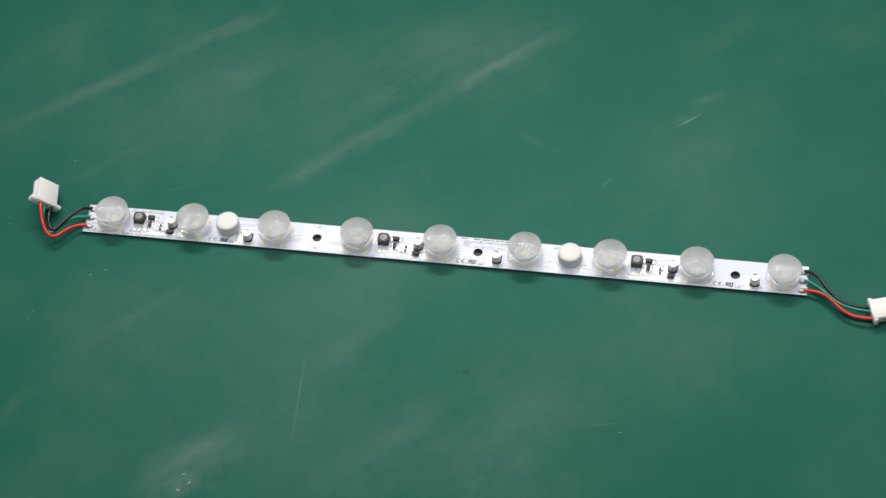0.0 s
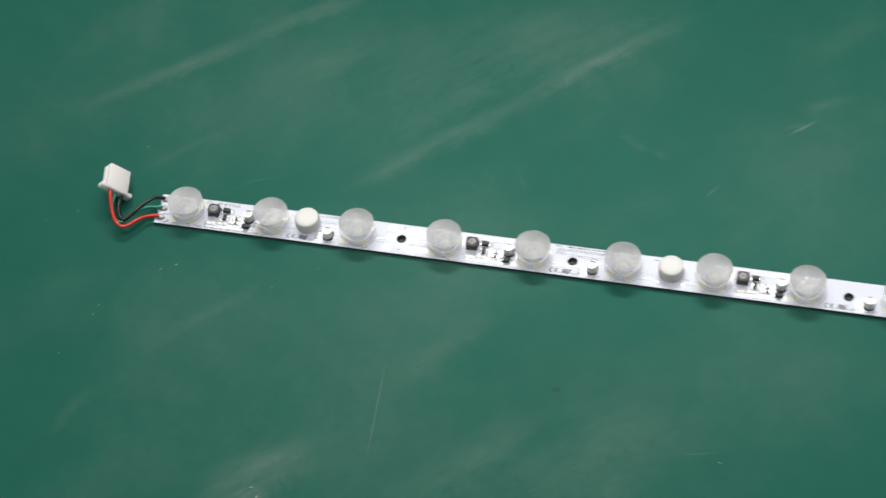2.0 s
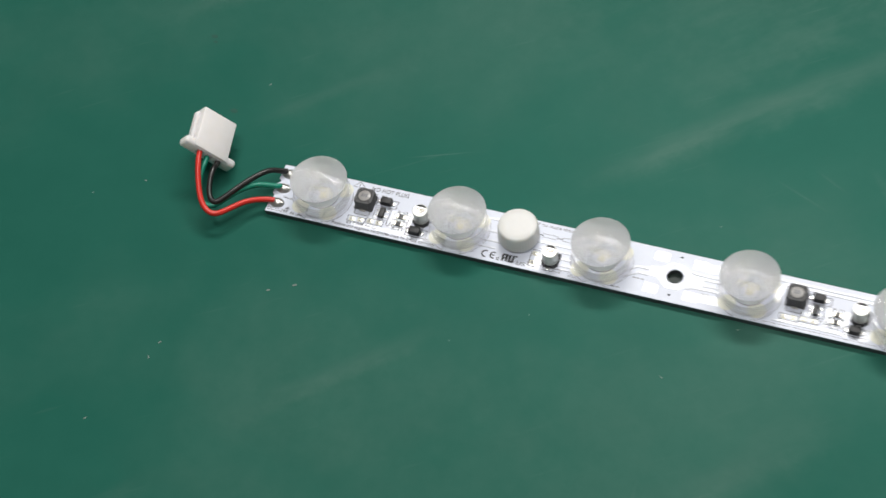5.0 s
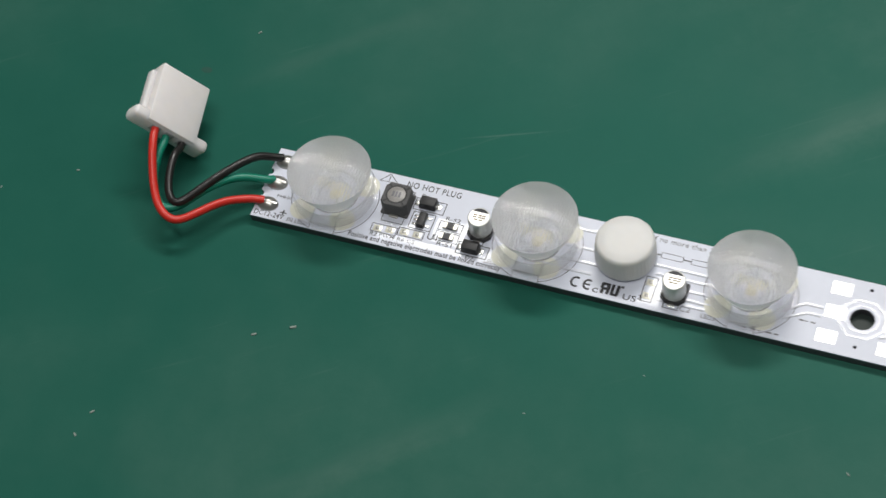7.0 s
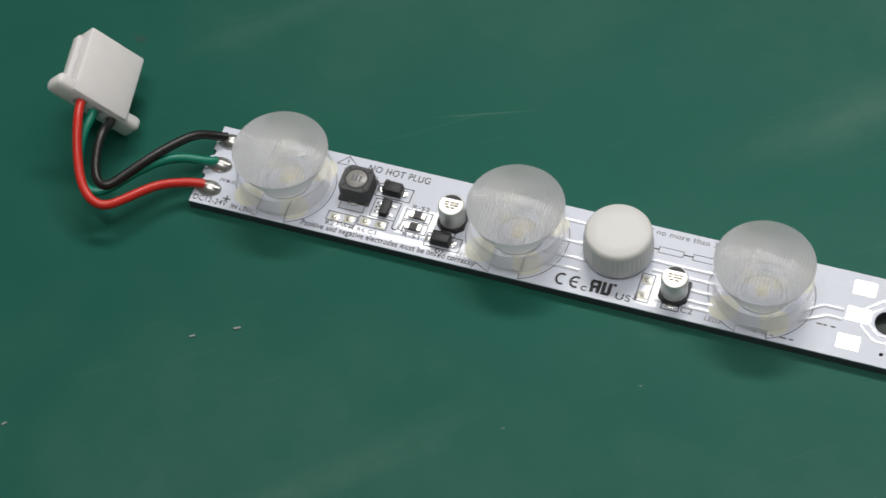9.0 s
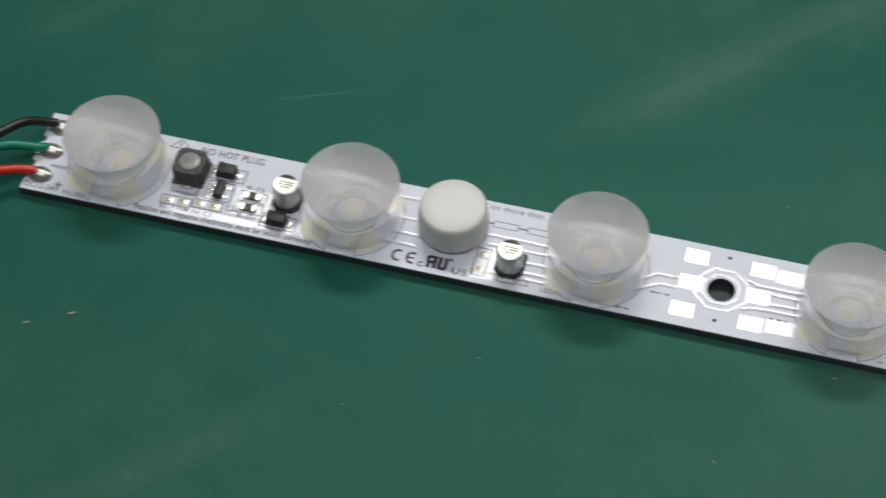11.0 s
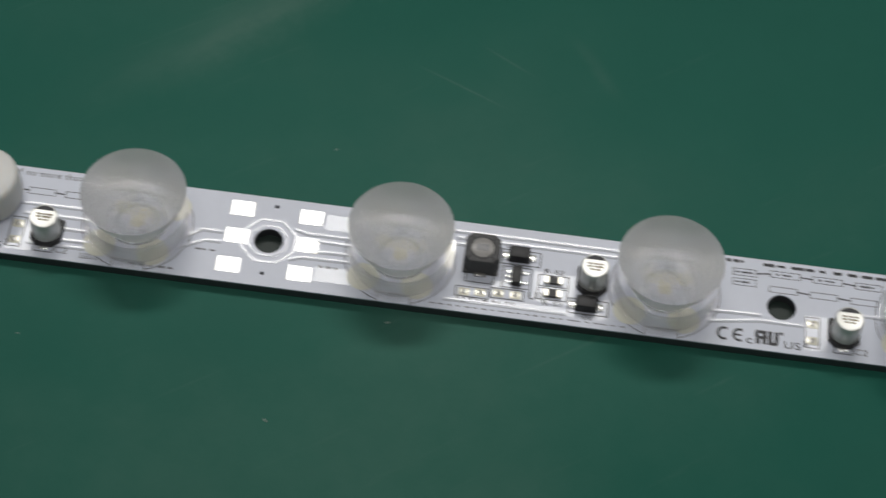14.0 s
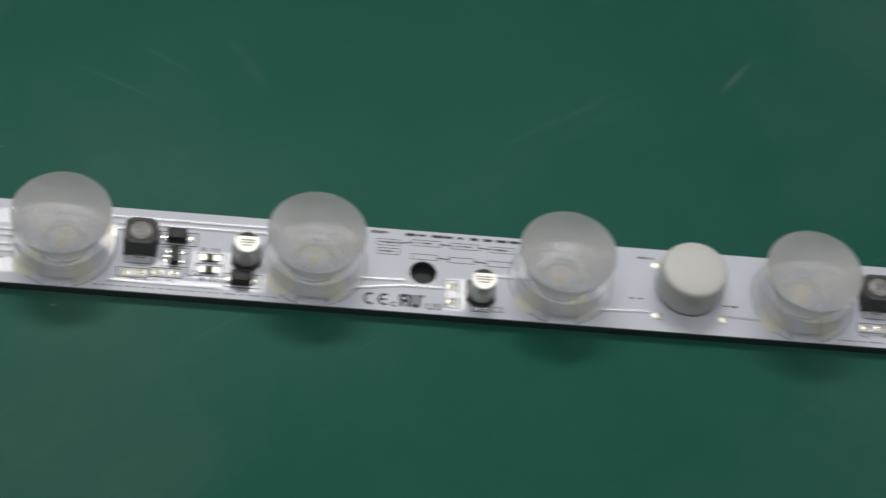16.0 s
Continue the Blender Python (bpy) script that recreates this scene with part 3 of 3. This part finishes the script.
def stage(x0, n):
    """One driver stage at x0 along the board: coil, diodes, chip, resistors, capacitors and their printing."""
    coil = part("inductor", INDUCTOR, None, bar, "black square ferrite inductor with a round core", (x0 + 33.1, 11.9, TOP + 0.02))
    part("core", CORE, None, coil, "grey round ferrite core", (0, 0, 4.18))
    part("core_gap", GROOVE, None, coil, "", (0, 0, 4.19))
    for q in (-0.7, 0.0, 0.7):
        part("print_bar", CAN_BAR, None, coil, "", (q * 1.1, 0.0, 4.34))
    for qx in (-1, 1):
        for qy in (-1, 1):
            part("corner_notch", NOTCH, None, coil, "", (2.15 * qx, 2.15 * qy, 4.19), 45 * qx * qy)
    for s in (-1, 1):
        part("lug", LUG, None, coil, "tinned solder lug", (0, 3.45 * s, 0))
    print_frame(x0 + 33.1, 11.5, 5.2, 9.4, 0.18)
    d1 = part("diode", DIODE, None, bar, "black moulded diode", (x0 + 40.1, 13.5, TOP + 0.03))
    for s in (-1, 1):
        part("lead", DIODE_LEAD, None, d1, "", (2.5 * s, 0, 0))
    print_frame(x0 + 40.4, 13.4, 7.4, 3.2)
    ic = part("driver_chip", CHIP_IC, None, bar, "black five-legged driver chip", (x0 + 40.0, 8.9, TOP + 0.03))
    for lx, ly in ((-1.3, 1.1), (-1.3, 0), (-1.3, -1.1), (1.3, 1.1), (1.3, -1.1)):
        part("lead", IC_LEAD, None, ic, "", (lx, ly, 0))
    print_frame(x0 + 40.0, 8.9, 5.4, 4.6)
    for ry in (9.1, 6.2):
        r = part("resistor", RES, None, bar, "dark grey chip resistor with tinned ends", (x0 + 47.0, ry, TOP + 0.02))
        for s in (-1, 1):
            part("end_cap", RES_END, None, r, "", (1.25 * s, 0, 0))
        print_frame(x0 + 47.0, ry, 5.6, 2.5)
    d2 = part("diode", DIODE, None, bar, "black moulded diode", (x0 + 53.5, 4.5, TOP + 0.03))
    for s in (-1, 1):
        part("lead", DIODE_LEAD, None, d2, "", (2.5 * s, 0, 0))
    print_frame(x0 + 53.9, 4.4, 7.4, 3.2)
    for sx, sy in ((30.6, 4.4), (33.6, 4.6), (37.0, 5.0), (40.2, 5.0)):
        p = part("solder_pad", SPOT, None, bar, "tinned solder pad", (x0 + sx, sy, TOP))
        part("solder_blob", BLOB, None, p)
    print_frame(x0 + 32.1, 4.5, 6.2, 2.2)
    print_frame(x0 + 38.6, 5.0, 6.2, 2.2)
    capacitor(x0 + 54.2, 9.9, 0)
    print_frame(x0 + 54.2, 9.9, 3.0, 7.4, 0.2)
    capacitor(x0 + 101.5, 5.4, 0)
    print_frame(x0 + 101.5, 5.2, 3.4, 7.6, 0.2)
    for sy in (3.3, 6.9):
        p = part("solder_pad", SPOT, None, bar, "tinned solder pad", (x0 + 95.7, sy, TOP))
        part("solder_blob", BLOB, None, p)
    print_frame(x0 + 95.7, 5.1, 2.6, 6.6)
    words("D1", x0 + 37.6, 15.4, 1.7, 0.9)
    words("3", x0 + 93.9, 1.9, 0.9, 1.2)
    words("U1", x0 + 42.6, 4.6, 2.4, 1.7)
    words("R-S2", x0 + 45.2, 10.7, 3.6, 1.0)
    words("R-S1", x0 + 45.3, 3.7, 3.6, 1.0)
    words("D2", x0 + 53.0, 1.7, 1.8, 1.0)
    words("C2", x0 + 103.6, 1.5, 2.4, 1.3, GREY_INK)
    words("R2", x0 + 29.3, 2.2, 1.7, 1.0)
    words("PWM R6 C3", x0 + 31.6, 2.4, 8.6, 0.9)
    # Approval marks by the front edge.
    for lx, bar_too in ((79.3, False), (82.2, True)):
        arc = [(1.05 * math.cos(radians(q)), 1.2 * math.sin(radians(q))) for q in range(58, 303, 12)]
        shapes = [strip_bm(arc, 0.5, 0.01, 0.035)]
        if bar_too:
            shapes.append(strip_bm([(-0.9, 0), (0.45, 0)], 0.42, 0.012, 0.037))
        part("approval_letter", join(*shapes), BLACK_INK, bar, "bold black printed approval letter", (x0 + lx, 2.65, TOP))
    words("c", x0 + 83.5, 1.1, 1.2, 1.7)
    words("US", x0 + 90.6, 1.0, 3.0, 1.5)
    strokes = ((1.9, 1.45, 0.75, 2.9), (1.1, 2.6, 1.6, 0.65), (0.45, 2.0, 0.7, 1.2), (1.1, 1.35, 1.5, 0.62), (0.65, 0.6, 0.75, 1.3),
               (2.9, 1.55, 0.75, 2.7), (3.4, 0.25, 1.7, 0.65), (4.1, 1.55, 0.75, 2.7), (4.95, 2.7, 0.6, 0.6))
    mark = join(*[box(w, h, 0.03, 0, 1, (mx, my, 0.005 + 0.001 * k)) for k, (mx, my, w, h) in enumerate(strokes)])
    part("approval_mark", mark, BLACK_INK, bar, "bold black printed approval mark", (x0 + 85.0, 1.3, TOP))


for n in range(3):
    stage(150.0 * n, n)
    # Glossier patches added to the mask where the lamp's glare lies.
    for ax, ay, aw, ah in ((52.0, 2.7, 46.0, 1.5), (35.4, 7.0, 7.0, 1.6), (47.2, 7.6, 7.6, 6.6), (96.5, 5.0, 4.6, 7.6), (58.4, 5.2, 4.0, 2.8)):
        part("copper_area", box(aw, ah, 0.007), GLOSS_AREA, bar, "glossy copper area under the white mask", (150.0 * n + ax, ay, TOP))

# -- printing of its own along the board
words("NO HOT PLUG", 33.2, 17.3, 13.4, 1.6)
part("warning_triangle", strip_bm([(26.4, 17.4), (30.8, 17.6), (28.4, 19.7)], 0.2, 0.01, 0.035, True), BLACK_INK, bar, "printed warning triangle", (0, 0, TOP))
part("warning_stroke", strip_bm([(28.5, 19.0), (28.6, 17.9)], 0.22, 0.01, 0.035), BLACK_INK, bar, "", (0, 0, TOP))
words("L1", 28.6, 14.8, 1.6, 1.4)
words("Positive and negative electrodes must be linked correctly", 24.4, 0.75, 37.4, 1.3, bold=0.016)
words("LED2", 57.4, 2.0, 3.2, 1.1, GREY_INK)
words("LED3", 108.6, 1.0, 3.2, 1.1, GREY_INK)
words("DC12-24V", 0.6, 0.7, 7.4, 1.3)
words("+", 6.6, 1.4, 1.7, 2.2)
words("IN LED1", 9.0, 0.6, 4.9, 1.1)
words("PWM-IN", 4.3, 6.4, 3.4, 0.8)
words("If no more than 3", 92.8, 18.1, 14.0, 1.3, GREY_INK)
for x0, n in ((179.6, 10), (329.6, 10)):
    bars(x0 - 5, 1.1, 37, 0.34, 23, GREY_INK)
bars(118.0, 1.3, 9.0, 0.6, 5, GREY_INK)
bars(129.5, 6.4, 4.0, 0.6, 3, GREY_INK)
bars(153.0, 5.8, 4.2, 0.6, 3, GREY_INK)
bars(229.0, 19.0, 4.0, 0.9, 3)
bars(236.0, 18.9, 24.0, 0.9, 9)
bars(282.0, 7.5, 3.4, 0.5, 2)
bars(301.0, 7.2, 3.4, 0.5, 2)
bars(284.0, 17.6, 4.0, 0.8, 3)
for fx, fy, fw, fh in ((98.4, 14.7, 5.0, 1.4), (105.4, 14.7, 5.0, 1.4), (232.6, 16.6, 4.4, 1.5), (232.6, 14.4, 4.4, 1.5), (240.3, 17.0, 5.6, 1.4),
                       (248.3, 16.9, 5.6, 1.4), (256.0, 16.7, 5.0, 1.4), (240.0, 13.6, 5.2, 1.3), (247.6, 13.4, 5.2, 1.3), (255.2, 13.2, 5.0, 1.3)):
    print_frame(fx, fy, fw, fh, 0.14)
for (xa, ya), (xb, yb) in (((93.5, 14.7), (95.9, 14.7)), ((100.9, 14.7), (102.9, 14.7)), ((234.8, 16.6), (237.5, 17.0)), ((243.1, 17.0), (245.5, 16.9)),
                           ((251.1, 16.9), (253.5, 16.7)), ((242.6, 13.6), (245.0, 13.4)), ((250.2, 13.4), (252.7, 13.2))):
    part("printed_line", strip_bm([(xa, ya), (xb, yb)], 0.3, 0.01, 0.035), BLACK_INK, bar, "", (0, 0, TOP))
for bx, by in ((232.6, 16.6), (232.6, 14.4), (240.3, 17.0), (248.3, 16.9), (256.0, 16.7)):
    bars(bx - 1.7, by, 3.4, 0.6, 3)

# -- copper that shows as low ridges under the white mask, and one ridge for glare
TRACES = [
    [(62, 16.6), (92, 16.6)], [(74, 11.8), (108, 11.8)], [(66, 8.2), (84, 8.2)], [(66, 5.6), (82, 5.6)], [(96, 9.6), (110, 9.6)],
    [(103.5, 7.0), (110, 7.0)], [(104, 4.6), (110, 4.6)], [(109, 3.2), (98, 3.2)],
    [(126, 6.0), (131, 8.6), (134, 8.6)], [(126, 8.0), (130, 10.8), (134, 10.8)],
    [(147.4, 13.4), (149.6, 12.7), (159, 12.7)], [(147.2, 6.6), (149.6, 7.4), (159, 7.6)],
    [(151, 11.4), (159, 11.2)], [(151, 9.0), (159, 9.2)],
    # The next row's last ridge, at y 2.5, stands in for lamp glare.
    [(176, 17.6), (226, 17.6)], [(178, 16.2), (224, 16.2)], [(176, 14.8), (186, 14.8)], [(177, 2.5), (200, 2.5)],
    [(326, 17.6), (372, 17.6)], [(328, 16.2), (372, 16.2)],
    [(226, 5.0), (236, 6.4), (244, 6.4)], [(226, 7.4), (236, 7.6)], [(254, 10.2), (262, 10.2)], [(276, 4.2), (286, 4.6)], [(300, 5.0), (310, 4.6)],
    ]
for tr in TRACES:
    part("copper_trace", strip_bm([(a, b * 1.015) for a, b in tr], 0.5, 0.003, 0.09), TRACE, bar, "low copper ridge under the white mask", (0, 0, TOP))
    # A grey strip along one side draws the ridge's shade in colour.
    part("trace_shade", strip_bm([(a, b * 1.015 - 0.5) for a, b in tr], 0.34, 0.002, 0.008), RIDGE_SHADE, bar, "grey gap beside a copper ridge", (0, 0, TOP))
hx, hy = HOLES[0]
for ring, wide in ((5.3, 0.6), (3.7, 0.4)):
    octagon = [(hx + ring * 1.02 * math.cos(radians(22.5 + 45 * q)), hy + ring * 0.96 * math.sin(radians(22.5 + 45 * q))) for q in range(8)]
    part("copper_ring", strip_bm(octagon, wide, 0.003, 0.09, True), TRACE, bar, "copper ring under the white mask", (0, 0, TOP))
BIG_PAD = mesh_of("test_pad", box(4.4, 3.3, 0.05, 0.0), BARE)
for bx, by in ((136.8, 16.7), (150.0, 16.5), (136.7, 10.4), (150.0, 10.2), (136.2, 3.8), (149.7, 3.7)):
    part("test_pad", BIG_PAD, None, bar, "bright bare square solder pad", (bx, by, TOP))
# Two more glossy areas, for the glare right of the first hole.
part("copper_area", box(7.0, 3.4, 0.035), GLOSS_AREA, bar, "glossy copper area under the white mask", (156.4, 15.9, TOP))
part("copper_area", box(7.4, 3.4, 0.03), GLOSS_AREA, bar, "glossy copper area under the white mask", (156.2, 4.2, TOP))
SIDE_PAD = mesh_of("side_pad", box(1.6, 6.4, 0.05, 0.0), BARE)
for x0 in (26.0, 176.0, 326.0):
    if x0 > 100:
        part("side_pad", SIDE_PAD, None, bar, "bright bare solder pad", (x0 + 1.0, 12.3, TOP))
for px_, py_ in ((287.6, 3.6), (300.9, 3.8), (288.0, 16.0), (300.4, 15.8)):
    p = part("solder_pad", SPOT, None, bar, "tinned solder pad", (px_, py_, TOP))

# -- wires, solder joints and connectors
JOINT = mesh_of("solder_joint", turned([(0, 0.0), (1.75, 0.0), (1.7, 0.25), (1.35, 0.8), (0.8, 1.25), (0.3, 1.42), (0, 1.45)], 24), SOLDER)
STRAND = mesh_of("bare_strand", curve_mesh([(-1.6, 0, 0.9), (-0.6, 0, 0.95), (0.5, 0, 0.9), (1.5, 0, 0.6)], 0.55), SOLDER)
for side, ys in ((0, (4.0, 10.2, 16.4)), (1, (2.8, 9.2, 15.6))):
    for y in ys:
        m = pose((3.0 if side == 0 else LENGTH - 2.8) * MM, y * MM, TOP * MM, 0, 0, 0 if side == 0 else 180) @ Matrix.Diagonal((1.5, 1.15, 1.1, 1))
        j = part("solder_joint", JOINT, None, bar, "shiny solder joint", matrix=m)
        part("bare_strand", STRAND, None, j)

LEFT = {
    "red": [(2.2, 4.1, 2.7), (0.2, 3.7, 3.2), (-3.8, 1.8, 4.0), (-7.2, -0.8, 5), (-11.5, -6.8, 6), (-14.8, -10.0, 6.5), (-20.0, -7.2, 7.5), (-23.6, 0.3, 10), (-24.8, 4.4, 12.5), (-25.7, 10.1, 15.5)],
    "green": [(2.2, 10.4, 2.7), (1.6, 9.3, 3.2), (-2.5, 8.5, 4.5), (-6.8, 6.4, 5.5), (-11.9, 0.7, 6.0), (-15.4, -6.0, 6.2), (-19.7, -6.8, 6.4), (-23.4, -1.5, 7.5), (-24.6, 5.4, 9.5), (-24.3, 11.6, 12)],
    "black": [(2.2, 16.7, 2.8), (0.7, 15.9, 3.4), (-1.8, 14.8, 5), (-4.1, 12.3, 6.5), (-9.0, 4.8, 7.5), (-12.7, -1.6, 7.5), (-15.3, -5.7, 7.4), (-18.4, -3.8, 7.4), (-20.5, 2.3, 8.5), (-21.1, 8.0, 9), (-20.9, 12.9, 9.5)],
}
RIGHT = {
    "red": [(429.5, 2.8, 2.7), (432.1, 2.2, 3.0), (439.4, 1.8, 4.0), (446.3, -4.1, 4.5), (453.0, -12.0, 4.0), (463.6, -14.9, 4.0), (478.0, -12.3, 4.5)],
    "green": [(429.5, 9.2, 2.7), (431.5, 9.0, 3.0), (438.3, 4.4, 4.5), (447.0, -4.6, 5.0), (457.0, -10.0, 4.5), (478.0, -9.0, 4.5)],
    "black": [(429.5, 15.6, 2.8), (431.0, 15.5, 3.4), (436.5, 13.0, 5.5), (441.5, 4.0, 6.0), (449.0, -5.0, 5.5), (459.4, -8.2, 5.0), (478.0, -6.0, 4.5)],
}
def connector(matrix, width, length, thick, wing, label):
    """A milky plug housing; the wires enter its collar at y = 0 and the mouth is at y = length. Its broad face is z = 0, its body below."""
    body = box(width, length + 1.7, thick, 0.45, 2, (0, length / 2 - 0.25, -thick))
    c = part("connector", body, HOUSING, bar, label, matrix=matrix)
    part("collar", box(width + 2 * wing, 3.0, thick - 0.1, 1.0, 3, (0, 0.2, -thick - 0.3)), HOUSING, c, "rounded collar")
    part("rail", box(1.6, length - 2.6, thick * 0.45, 0.4, 2, (-width / 2 - 0.4, length / 2 + 0.4, -thick * 0.95)), HOUSING, c)
    for k in (-1, 0, 1):
        # Grey blocks give the wire openings their shade by colour.
        part("entry", box(2.5, 0.3, 2.5, 0.12, 1, (k * 3.85 + 0.4, -1.25, -3.8)), MOULD_LINE, c, "shaded wire entry")
    return c


def basis(origin, xdir, ydir):
    x = Vector(xdir).normalized()
    y = Vector(ydir)
    y = (y - x * y.dot(x)).normalized()
    z = x.cross(y)
    m = Matrix((x, y, z)).transposed().to_4x4()
    m.translation = Vector(origin) * MM
    return m


PLUG = basis((-22.8, 12.3, 12.0), (0.668, 0.138, -0.731), (-0.165, 0.984, 0.036))
connector(PLUG, 13.6, 14.6, 5.4, 3.6, "milky white three-way plug tipped on its edge")
connector(basis((468.6, -9.0, 7.4), (4.4, -14.0, 0.0), (14.0, 4.4, 0.0)), 12.8, 14.6, 5.6, 1.6, "milky white three-way plug lying on the mat")
ENTRY = {"red": (-3.4, -2.3), "green": (0.2, -3.0), "black": (4.3, -2.3)}
INS = {"red": WIRE_RED, "green": WIRE_GREEN, "black": WIRE_BLACK}
for run in (LEFT, RIGHT):
    for colour, pts in run.items():
        if run is LEFT:
            ex, ez = ENTRY[colour]
            pts = pts[:-1] + [tuple(PLUG @ Vector((ex * MM, ey * MM, ez * MM)) / MM) for ey in (-3.2, -1.4, 0.5)]
        part("wire", curve_mesh(pts, 0.98), INS[colour], bar, colour + " insulated lead soldered to the board")

# ---- crumbs on the mat ----
LINT_M = mesh_of("lint", box(1.7, 0.7, 0.25, 0.12, 1), LINT)
GRIT_M = mesh_of("grit", turned([(0, 0), (0.7, 0), (0.75, 0.25), (0.4, 0.5), (0, 0.55)], 7), GRIT)
for lx, ly, rz, s in ((12.5, -29.2, 30, 1.0), (20.5, -25.0, 28, 1.2), (-46.9, 2.3, 20, 0.7), (100.5, -15.4, 0, 0.45), (-19.6, 53.6, 60, 0.8),
                      (-15.3, -58.1, 50, 0.9), (-16.7, -64.5, -40, 0.8), (167.3, -3.1, 20, 0.7), (335.7, -100.9, 0, 1.2), (78.0, -31.7, 15, 0.5), (148.4, -26.7, -40, 0.7), (-63.3, -7.3, 70, 0.6),
                      (-27.8, -91.6, 35, 0.8), (98.9, -155.1, 20, 1.5), (103.3, -160.0, 60, 1.8), (98.1, -165.2, -20, 1.8), (151.9, 34.7, 40, 0.5)):
    ob = new("lint", LINT_M)
    ob.matrix_world = pose(lx * MM, ly * MM, -0.0007, 0, 0, rz) @ Matrix.Diagonal((s * 0.75, s * 0.75, s, 1))
    tagged(ob, "tiny pale lint crumb lying on the green mat", "lint", "crumbs on the mat")
for lx, ly, s in ((-47.1, 67.3, 0.8), (-28.2, 39.1, 1.3), (244.9, -71.2, 2.2), (-48.5, 69.6, 1.2)):
    ob = new("grit", GRIT_M)
    ob.matrix_world = pose(lx * MM, ly * MM, -0.0007) @ Matrix.Diagonal((s * 1.6, s, s * 0.12, 1))
    tagged(ob, "tiny dark grit crumb lying on the green mat", "grit", "crumbs on the mat")
